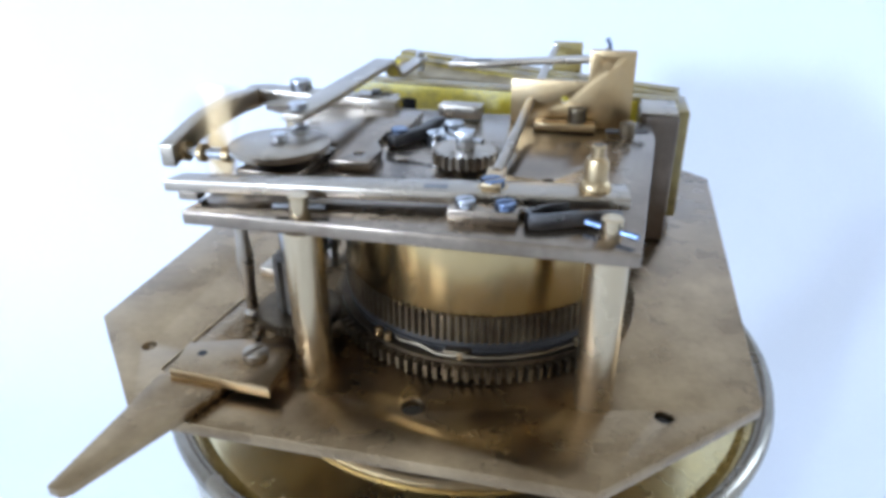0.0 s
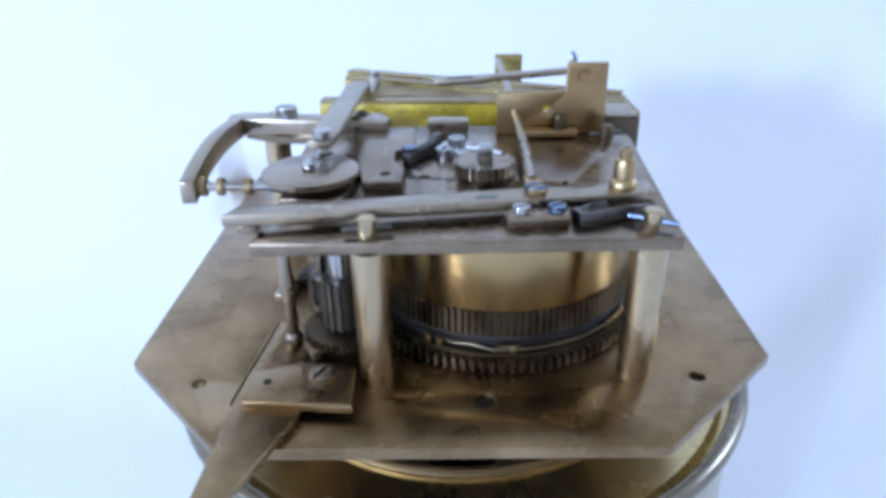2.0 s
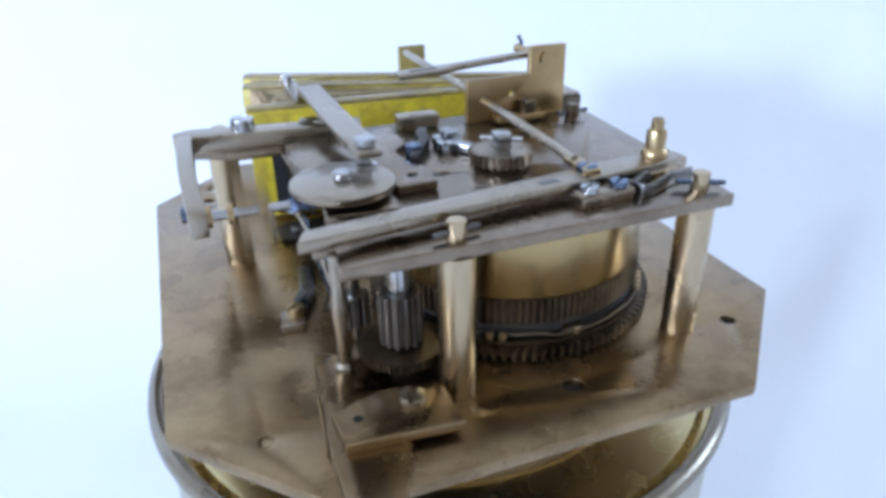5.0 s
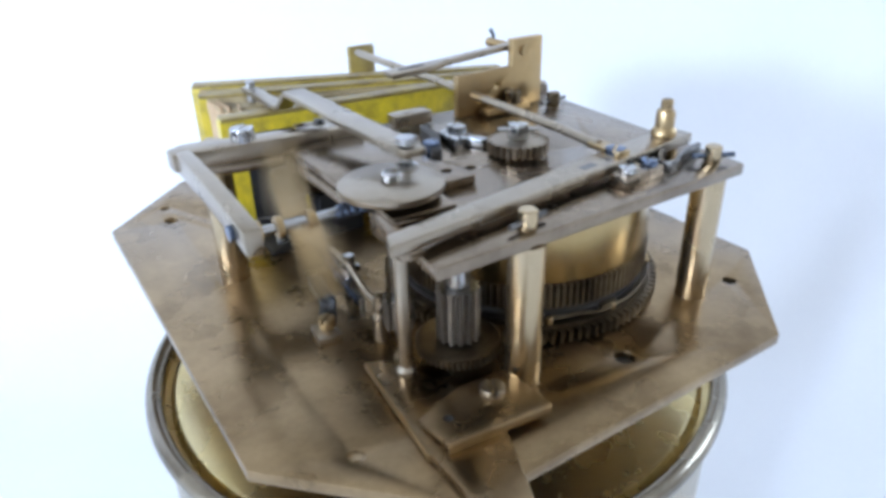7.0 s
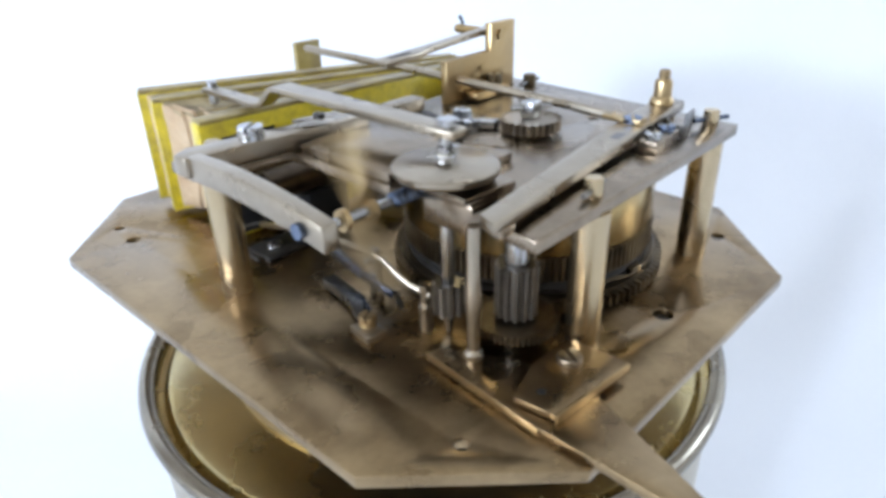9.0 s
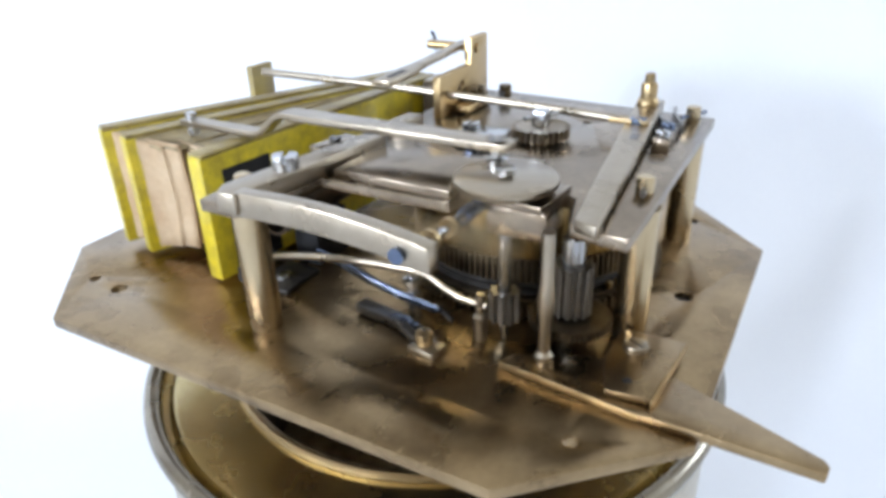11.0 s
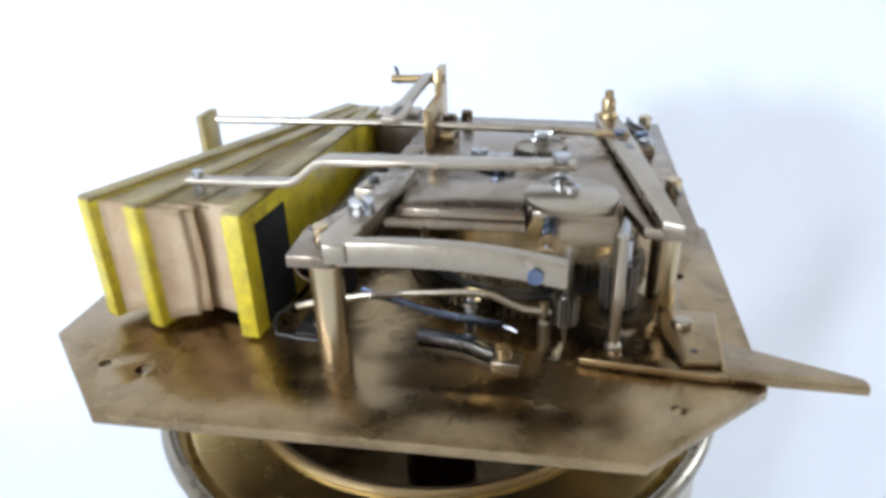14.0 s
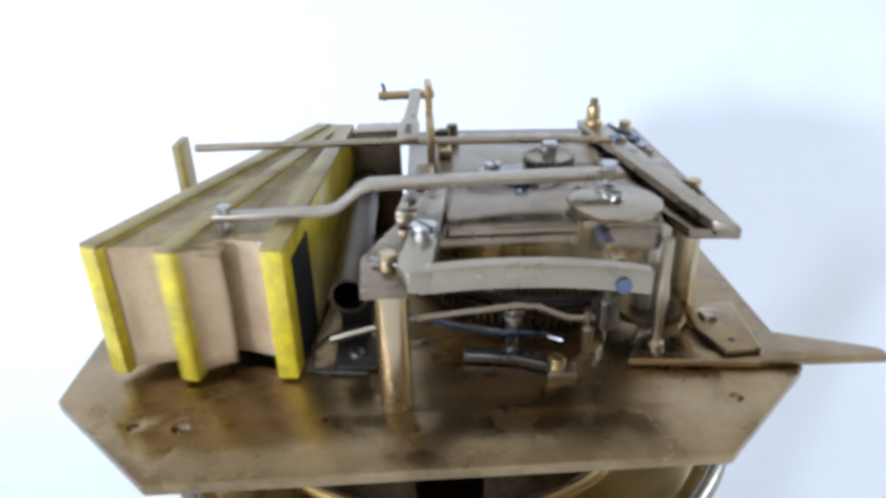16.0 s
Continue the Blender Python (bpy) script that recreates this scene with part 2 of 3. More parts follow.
# ---- the setting ----
def setting():
    bm = bmesh.new()
    # white paper: flat under the can, swept up behind it
    prof = [(-0.95, TABLE), (0.10, TABLE)]
    for k in range(1, 15):
        a = k / 14 * math.pi / 2
        prof.append((0.10 + 0.14 * math.sin(a), TABLE + 0.14 * (1 - math.cos(a))))
    prof.append((0.245, TABLE + 0.62))
    rows = []
    for y, z in prof:
        rows.append([bm.verts.new((x, y, z)) for x in (-1.0, -0.5, 0, 0.5, 1.0)])
    for a, b in zip(rows, rows[1:]):
        for k in range(4):
            bm.faces.new((a[k], a[k + 1], b[k + 1], b[k]))
    sweep = link("backdrop", bm, paper)
    tagged(sweep, "white paper sheet swept up behind the can", "backdrop", kind="structure")
    bm = bmesh.new()
    bmesh.ops.create_cube(bm, size=1, matrix=Matrix.Translation((0, -0.05, TABLE - 0.022)) @ Matrix.Diagonal((2.5, 1.85, 0.04, 1)))
    tagged(link("table_top", bm, plaster, smooth=False), "pale table top under the white paper", "table", kind="structure")

    def slab(name, x0, x1, y0, y1, z0, z1, label):
        bm = bmesh.new()
        bmesh.ops.create_cube(bm, size=1, matrix=Matrix.Translation(((x0 + x1) / 2, (y0 + y1) / 2, (z0 + z1) / 2)) @ Matrix.Diagonal((x1 - x0, y1 - y0, z1 - z0, 1)))
        return tagged(link(name, bm, plaster, smooth=False), label, "wall", kind="structure")
    # unseen pale shell, added to bounce fill light and show in the metal
    lo, hi = TABLE - 0.042, TABLE + 1.75
    slab("floor", -1.9, 1.9, -1.9, 2.4, lo - 0.1, lo, "unseen plain floor added round the set")
    slab("ceiling", -1.9, 1.9, -1.9, 2.4, hi, hi + 0.1, "unseen pale ceiling added for fill light")
    # unseen walls with cut window openings where the daylight comes in
    for name, x0, x1, y0, y1, zb, zt in (("wall_west", -2.0, -1.9, -1.55, -0.55, -0.02, 0.86), ("wall_east", 1.9, 2.0, 0.05, 0.75, 0.25, 1.07)):
        slab(name + "_1", x0, x1, -1.9, y0, lo, hi, "unseen pale wall beside a window opening")
        slab(name + "_2", x0, x1, y1, 2.4, lo, hi, "unseen pale wall beside a window opening")
        slab(name + "_3", x0, x1, y0, y1, lo, zb, "unseen pale wall under a window opening")
        slab(name + "_4", x0, x1, y0, y1, zt, hi, "unseen pale wall over a window opening")
    slab("wall_north", -2.0, 2.0, 2.4, 2.5, lo, hi, "unseen pale wall added for fill light")
    slab("wall_south_1", -2.0, -1.7, -2.0, -1.9, lo, hi, "unseen pale wall beside a window opening")
    slab("wall_south_2", -1.14, 2.0, -2.0, -1.9, lo, hi, "unseen pale wall beside a window opening")
    slab("wall_south_3", -1.7, -1.14, -2.0, -1.9, lo, 0.25, "unseen pale wall under a window opening")
    slab("wall_south_4", -1.7, -1.14, -2.0, -1.9, 0.85, hi, "unseen pale wall over a window opening")


setting()


# ---- the tin can ----
def tin_can():
    can = tagged(new("tin_can"), "open lacquered tin can with a rolled rim, standing on white paper", "tin can")
    cx, cy = AXIS
    base = TABLE / MM
    part("body", lathe(cx, cy, [(0, base + 1), (59, base + 1), (60.5, base), (61.5, base + 1.5), (61.2, base + 4), (60.6, base + 6), (60.6, -27), (60.9, -25)], 96), tin, can)
    # rolled outer rim
    ring = [(61.0 + 1.7 * math.cos(a), -23.6 + 2.0 * math.sin(a)) for a in [k * math.tau / 12 for k in range(13)]]
    part("rim", lathe(cx, cy, ring, 96), rim_metal, can, "rolled dull tin rim")
    # groove and top annulus round the opening
    part("lid_ring", lathe(cx, cy, [(60.0, -23.5), (59.4, -25.8), (58.2, -26.2), (57.4, -25.5), (57.0, -24.6), (56.2, -24.4), (50, -24.3), (44.6, -23.6)], 96), lid_metal, can, "lacquered annular lid with a pressed groove")
    lip = [(43.8 + 1.1 * math.cos(a), -22.9 + 1.1 * math.sin(a)) for a in [k * math.tau / 10 for k in range(11)]]
    part("lip", lathe(cx, cy, lip, 80), brass, can, "curled golden lip of the opening")
    # inside of the can, coloured darker than the tin to deepen its shade
    part("lining", lathe(cx, cy, [(42.9, -23.0), (42.9, -60), (0, -60)], 64), old_brass, can, "inside of the can, shade put into its dark colour")
    return can


can = tin_can()

# ---- the singing-bird movement ----
mech = tagged(new("singing_bird_movement"), "nickel and brass clockwork bird movement with small leather bellows, running", "clockwork")


def plates():
    out = [(-13, 6), (-13.5, 94), (7.5, 115.5), (73, 116), (94.5, 95), (92.5, 5.5), (70.5, -15.5), (7, -15)]
    base = part("base_plate", prism(out, -2, 0, [(0, 0, 1.2), (45, -5.2, 1.7), (79, 0.2, 1.3), (-0.3, 100, 1.1), (-0.8, 92, 1.6)], 0.25), base_metal, mech, "octagonal stained nickel-silver base plate")
    part("pedestal", post(AXIS[0], AXIS[1], 9, -60, -2, 40, 0.5), old_brass, base, "dull brass pedestal under the plate")
    # dark plugs added in two holes, their colour in place of the shade
    for x, y, r in ((45, -5.2, 1.65), (79, 0.2, 1.25)):
        part("hole_shade_plug", post(x, y, r, -3.0, -0.9), dark_metal, base, "dark plug in the plate hole, for its shade")
    top = [(12, -2), (73, -2), (76.5, 44), (76, 53.5), (24, 54.5), (7, 61.5), (-3, 61), (-3, 54), (5, 50), (13, 49.5), (13, 25.5), (22, 24), (22.5, 9), (13, 6.5)]
    tp = part("top_plate", prism(top, 23.4, 25.4, [(36, 24, 0.8), (60, 20, 0.8)], 0.25), nickel, mech, "scratched nickel top plate with cut-outs")
    for k, (x, y) in enumerate(((28.5, 0.3), (69.3, 1.6), (2.8, 56.9), (71.4, 43.2))):
        p = part("pillar", lathe(x, y, [(0, 0), (2.75, 0), (2.75, 23.4), (0, 23.4)], 32), pillar_metal, mech, "turned nickel pillar")
        part("pillar_tip", lathe(x, y, [(0, 25.4), (1.35, 25.4), (1.4, 25.9), (1.4, 28.1), (1.15, 28.3), (0, 28.3)], 20), old_brass if k == 3 else pillar_metal, p, "turned pillar end")
        ang = (0.15, -0.5, 0.9, 0.1)[k]
        c, s = math.cos(ang) * 3.6, math.sin(ang) * 3.6
        part("taper_pin", wire([(x - c, y - s, 26.6), (x + c, y + s, 26.6)], 0.45, 8), blued if k == 1 else dark_steel, p, "thin dark steel taper pin")
    return base, tp


base_plate, top_plate = plates()


def going_train():
    x, y = 49.2, 26.8
    barrel = part("spring_barrel", lathe(x, y, [(0, 10.2), (23.2, 10.2), (23.4, 10.6), (23.4, 22.0), (23.0, 22.5), (0, 22.5)], 96), barrel_brass, mech, "polished brass spring barrel")
    part("toothed_rim", wheel(x, y, 23.7, 5.8, 10.1, 128, 0.6), old_brass, barrel, "dirty brass toothed rim")
    # disc coloured dark for the shade between rim and wheel
    part("gap_shade_disc", lathe(x, y, [(0, 3.3), (23.2, 3.3), (23.3, 4.4), (22.9, 4.6), (22.9, 5.7), (0, 5.7)], 72), dark_metal, barrel)
    gear = part("great_wheel", wheel(x, y, 26.0, 0.4, 2.5, 104, 1.3), old_brass, mech, "large dirty brass great wheel")
    part("arbor", post(x, y, 3, 0, 23.4), steel, gear)
    part("wheel_boss", lathe(x, y, [(0, 2.6), (24.6, 2.6), (24.6, 3.2), (0, 3.2)], 72), old_brass, gear, "flat dirty brass boss of the wheel")
    for k in range(5):
        a = 0.3 + k * math.tau / 5
        slotted(gear, x + 14 * math.cos(a), y + 14 * math.sin(a), 3.2, 1.2, 0.7, brass)
    # ratchet click on the great wheel: a bent wire spring, its stud and pins
    arc = [(x + rr * math.cos(radians(d)), y + rr * math.sin(radians(d)), 3.9) for d, rr in ((-118, 22.6), (-112, 23.6), (-104, 23.2), (-96, 24.4), (-88, 24.2), (-80, 24.3), (-70, 24.2), (-58, 24.3), (-46, 24.2))]
    part("click_wire", wire(arc, 0.32, 8), old_brass, gear, "bent dull brass wire spring on the great wheel")
    for d in (-122, -117, -88, -44, -40, -36, -32):
        part("ratchet_pin", post(x + 24.0 * math.cos(radians(d)), y + 24.0 * math.sin(radians(d)), 0.62, 3.2, 4.5, 10, 0.15), brass, gear)
    part("wheel_click", prism([(x - 1.8, y - 24.2), (x + 1.6, y - 24.4), (x + 2.6, y - 22.8), (x - 1.0, y - 22.2)], 3.25, 4.6, (), 0.12), old_brass, gear, "small dirty brass click")
    # second wheel with a tall lantern pinion
    w2 = part("second_wheel", wheel(22.6, 8.7, 6.8, 3.8, 5.2, 48, 0.6), old_brass, mech, "small dirty brass wheel")
    part("pinion", wheel(22.6, 8.7, 3.4, 5.6, 14.4, 14, 0.7), worn_steel, w2, "tall steel pinion")
    part("arbor", lathe(22.6, 8.7, [(0, 0), (1.2, 0), (1.2, 6.5), (2.0, 14), (2.0, 19), (1.3, 19.6), (1.3, 23.4), (0, 23.4)], 20), steel, w2)
    # slim post and the crank's own arbor with its pinion
    part("slim_post", lathe(13.6, 9.6, [(0, 0), (1.5, 0), (1.5, 2.5), (1.0, 3.2), (1.0, 8), (1.35, 12), (1.0, 16), (1.0, 23.4), (0, 23.4)], 20), silver, mech, "slim nickel post with a turned foot")
    ar = part("crank_arbor", lathe(17.6, 18.2, [(0, 0.2), (0.5, 0.2), (0.9, 3), (1.1, 3.5), (1.1, 28.4), (0, 28.4)], 20), steel, mech, "bright steel arbor")
    part("pinion", wheel(17.6, 18.2, 2.6, 4.2, 9.6, 10, 0.7), worn_steel, ar, "small steel pinion")
    br = part("bridge", prism([(13.5, 11), (23.5, 10), (25, 24), (14.5, 24.5)], 25.6, 26.9, (), 0.2), nickel, mech, "small nickel bridge under the crank disc")
    part("bridge_block", box(14.5, 22, 10.5, 20, 20.8, 25.4, 0.3), nickel, br)


going_train()

# crank disc, keyed about its own middle
CRANK = (17.6, 18.2)
CR = 5.0                 # throw of the crank pin
disc = part("crank_disc", lathe(AXIS[0], AXIS[1], [(0, -0.6), (7.7, -0.6), (7.9, -0.3), (7.9, 0.4), (7.6, 0.6), (0, 0.6)], 48), silver, mech, "round bright nickel crank disc")
part("crank_pin", lathe(AXIS[0] + CR, AXIS[1], [(0, 0.6), (1.6, 0.6), (1.6, 1.6), (0.9, 1.8), (0.9, 4.6), (1.5, 4.7), (1.5, 5.7), (0, 5.8)], 20), steel, disc, "steel crank pin")
part("crank_boss", post(AXIS[0], AXIS[1], 1.4, 0.6, 2.0), steel, disc)
ROD = 67.0               # connecting rod from crank pin to bellows
# built along +x from the crank pin
rod_mesh = strip([(AXIS[0] - 2.5, AXIS[1], 0), (AXIS[0] + 6, AXIS[1], 0), (AXIS[0] + 41.6, AXIS[1], 0), (AXIS[0] + 43.4, AXIS[1], -0.6), (AXIS[0] + 47.6, AXIS[1], -4.0), (AXIS[0] + 49.6, AXIS[1], -4.6), (AXIS[0] + ROD + 2, AXIS[1], -4.6)], [3.6, 4.6, 4.4, 3.6, 3.2, 3.2, 3.0], 1.2)
rod = part("connecting_rod", rod_mesh, silver, mech, "cranked flat nickel connecting rod")
part("rod_pin", post(AXIS[0] + ROD, AXIS[1], 1.1, -7.2, -2.6), steel, rod, "steel pin at the bellows")


def fly_bracket():
    bar = part("bracket_bar", prism([(28, 46.5), (28.5, 50.5), (-2.5, 55.6), (-5.6, 54), (-5.4, 50.6)], 25.6, 28.8, (), 0.3), silver, mech, "flat nickel bracket bar")
    slotted(bar, 6.9, 51.3, 28.8, 2.2, 2.2, steel)
    pts = []
    for k in range(13):
        u = k / 12
        pts.append((-3.7 - 0.5 * math.sin(u * 3.1), 52.5 - 34 * u, 26.8 + 1.4 * math.sin(u * 2.4) - 2.6 * u * u))
    tmp = bmesh.new()
    rings = []
    for x, y, z in pts:
        rings.append([tmp.verts.new(v(x + a, y, z + b)) for a, b in ((-1.0, -2.0), (1.6, -2.0), (1.6, 1.9), (-1.0, 1.9))])
    for a, b in zip(rings, rings[1:]):
        for k in range(4):
            tmp.faces.new((a[k], a[(k + 1) % 4], b[(k + 1) % 4], b[k]))
    tmp.faces.new(rings[0][::-1])
    tmp.faces.new(rings[-1])
    bmesh.ops.recalc_face_normals(tmp, faces=tmp.faces)
    bmesh.ops.bevel(tmp, geom=[e for e in tmp.edges if e.calc_face_angle(0) > 0.9], offset=0.3 * MM, segments=2, profile=0.5, affect="EDGES")
    arm = part("curved_arm", tmp, silver, mech, "curved nickel fly arm")
    part("set_screw", wire([(-5.6, 23, 25.4), (-3.0, 23, 25.4)], 1.2, 14), blued, arm, "blued steel set screw")
    part("set_screw", wire([(-5.4, 52.5, 26.6), (-3.0, 52.5, 26.6)], 0.9, 14), blued, arm, "blued steel set screw")


fly_bracket()
# the fly: shaft along x, keyed to spin about it; built round the axis point
FLY = (8.0, 21.6, 25.0)
fx, fy = AXIS
fly = part("fly_shaft", wire([(fx - 11.5, fy, 0), (fx + 11.5, fy, 0)], 0.75, 12), steel, mech, "thin steel worm shaft of the fly")
for dx0, dx1, r in ((-10.5, -9.4, 1.7), (-7.2, -6.3, 1.6), (-2.6, -1.4, 1.4)):
    part("collar", wire([(fx + dx0, fy, 0), (fx + dx1, fy, 0)], r, 18), brass, fly, "small brass collar")
part("worm", wire([(fx + 2 + k * 0.25, fy + 0.35 * math.cos(k * 1.3), 0.35 * math.sin(k * 1.3)) for k in range(37)], 1.0, 10), blued, fly, "blued steel worm")
for s in (1, -1):
    part("fly_vane", box(fx - 5.8, fx - 0.9, fy - 0.3, fy + 0.3, 1.0 * s if s > 0 else -11.5, 11.5 if s > 0 else -1.0, 0.1), brass, fly, "thin brass fly vane")


def top_work():
    # stop-work wheel, square arbor and click
    w = part("ratchet_wheel", wheel(46.4, 24.4, 5.4, 26.0, 28.0, 26, 0.9), silver, mech, "pale nickel ratchet wheel")
    part("square_arbor", box(45.0, 47.8, 23.0, 25.8, 28.0, 31.0, 0.3), steel, w, "square steel winding arbor")
    part("collar", post(46.4, 24.4, 3.4, 25.4, 26.0), brass, w)
    part("cross_pin", wire([(43.4, 26.4, 29.8), (49.4, 22.4, 29.8)], 0.45, 8), steel, w)
    c = part("click", prism([(39.0, 38.5), (42, 40), (44.6, 37.5), (44.2, 33), (44.8, 29.9), (42.6, 29.6), (40.8, 32.6), (38.8, 35)], 25.6, 27.2, (), 0.2), steel, mech, "polished steel click")
    slotted(c, 41.9, 36.6, 27.2, 1.8, 1.3, steel, 0.2)
    slotted(c, 39.6, 32.6, 25.4, 1.7, 2.4, steel, 1.2)
    part("click_spring", strip([(38.6, 42.5, 26.6), (37.4, 40, 26.6), (36.8, 36, 26.6), (34.6, 32.6, 26.6), (32.6, 29, 26.6)], 1.8, 2.2), dark_metal, mech, "dark steel click spring")
    s = part("stud", post(33.3, 31.8, 1.5, 25.4, 28.4), blued, mech, "small blued stud")
    b = part("bird_cam_slide", prism([(13.2, 47.2), (33.5, 47.2), (33.5, 37), (30.4, 33.5), (30.6, 28), (32.6, 24), (32.4, 17.6), (26, 17.4), (24.6, 25.2), (13.2, 25.6)], 25.5, 27.0, [(29.5, 21.5, 0.9)], 0.15), nickel, mech, "thin nickel slide plate")
    part("clip", strip([(36.2, 50.7, 26.7), (38.0, 50.6, 26.8), (42.6, 50.4, 26.8), (44.4, 50.4, 26.7)], 3.6, 2.4), silver, mech, "bent nickel clip")
    k = part("slide_block", prism([(17.5, 52.2), (26.4, 50.8), (26.8, 54.6), (18, 56)], 25.6, 28.4, (), 0.25), silver, mech, "nickel slide block")
    slotted(k, 22.2, 53.4, 28.4, 1.1, 0.7, dark_steel)
    # front lever bar
    bar = part("lever_bar", prism([(7.6, 1.2), (9, 4.6), (46, 9.8), (63, 12.0), (71, 13.0), (71.6, 7.8), (48, 5.0)], 26.6, 28.4, (), 0.3), silver, mech, "long flat nickel lever bar")
    # slot not cut: a thin dark strip carries its shade
    part("bar_slot", strip([(44.2, 6.6, 28.42), (47.4, 7.0, 28.42)], 1.5, 0.06, bevel=0), dark_steel, bar, "dark strip on the bar for the shade in its slot")
    part("bar_rest", box(9.5, 12.5, 1.6, 3.6, 25.4, 26.6, 0.1), nickel, bar)
    st = part("adjusting_stud", lathe(66.8, 10.1, [(0, 28.4), (2.1, 28.4), (2.2, 28.8), (1.9, 29.6), (1.6, 29.9), (1.6, 32.2), (1.4, 32.8), (1.0, 32.9), (1.0, 34.4), (0.8, 34.6), (0, 34.6)], 24), brass, mech, "brass stud with a screw tip")
    part("screw_tip", post(66.8, 10.1, 1.0, 32.9, 34.6), tube_metal, st, "dark screw end")
    part("stud_foot", lathe(66.8, 10.1, [(0, 25.4), (2.6, 25.4), (2.6, 26.6), (0, 26.6)], 24), brass, st)
    for x, y, z, r in ((53.3, 8.4, 28.4, 1.7),):
        h = slotted(mech, x, y, z, r, 1.1, blued)
        part("collar", post(x, y, 2.3, z - 0.3, z + 0.1), brass, h)
    sp = part("spring_block", strip([(48.4, 3.0, 26.5), (53, 3.3, 26.5), (57.6, 3.5, 26.5)], 3.2, 2.0), nickel, mech, "small nickel spring block")
    part("hairpin_spring", strip([(65, 8.0, 26.6), (61, 5.6, 26.6), (58.6, 3.4, 26.6), (59.2, 2.0, 26.6), (61, 2.2, 26.6), (66, 4.6, 26.6), (70.5, 5.4, 26.6)], 0.7, 2.0, bevel=0.08), dark_steel, mech, "dark steel hairpin spring")
    slotted(sp, 50.6, 3.2, 27.5, 1.4, 1.0, steel)
    slotted(sp, 55.8, 3.5, 27.5, 1.4, 0.9, blued)
    # upright cock with its pin and slotted lever
    bmc = bmesh.new()
    prism([(50.2, 25.4), (71.9, 25.4), (71.9, 39.3), (64.0, 39.3), (64.0, 33.8), (50.2, 33.8)], 0, 1.6, [(67, 36.8, 0.9), (60, 30.4, 0.7)], 0.2, bmc)
    # stand the plate up: plan y becomes height
    bmesh.ops.transform(bmc, matrix=Matrix.Translation((0, AXIS[1] * MM, 0)), verts=bmc.verts)
    bmesh.ops.transform(bmc, matrix=Matrix.Translation((0, (49.6 - AXIS[1]) * MM, 0)) @ pose(0, 0, 0, 90), verts=bmc.verts)
    cock = part("cock", bmc, brass, mech, "upright pale brass cock plate")
    part("foot", box(55, 66, 44.2, 47.2, 25.6, 27.0, 0.2), brass, cock, "brass foot of the cock")
    slotted(cock, 62.5, 45.9, 27.0, 1.7, 2.6, old_brass)
    pin = part("pivot_pin", wire([(67, 47.5, 36.8), (67, 60.2, 36.8)], 0.95, 14), brass, cock, "brass pivot pin")
    part("split_pin", wire([(67.6, 58.8, 35.6), (67.2, 58.9, 38.6), (66.6, 59.2, 39.6)], 0.4, 8), blued, pin, "small dark split pin")
    lv = part("slotted_lever", strip([(68.5, 51.6, 37.4), (62, 52.0, 36.9), (50, 53.0, 35.8), (46.5, 53.2, 35.4), (37.6, 53.6, 35.0)], [2.4, 2.4, 2.6, 4.2, 4.2], 1.1), silver, mech, "long slotted nickel lever")
    # the lever is solid; this dark strip paints the shade of its slot
    part("slot", strip([(45.5, 53.3, 35.96), (40, 53.5, 35.68)], 1.3, 0.08, bevel=0), dark_metal, lv, "dark strip for the shade in the slot")
    # rod to the tab over the bellows
    r = part("link_rod", wire([(53.2, 12.0, 28.9), (53.6, 22, 29.2), (53.9, 60, 29.9), (54.2, 99.5, 29.9)], 0.85, 10), silver, mech, "long thin nickel link rod")
    part("rod_end", strip([(53.3, 6.4, 28.9), (53.2, 13.5, 28.9)], 2.6, 0.9), brass, r, "flattened brass rod end")
    part("tab", box(53.4, 60.8, 102.6, 104.4, 0, 30.8, 0.3), olive, mech, "upright dull brass tab behind the bellows")


top_work()


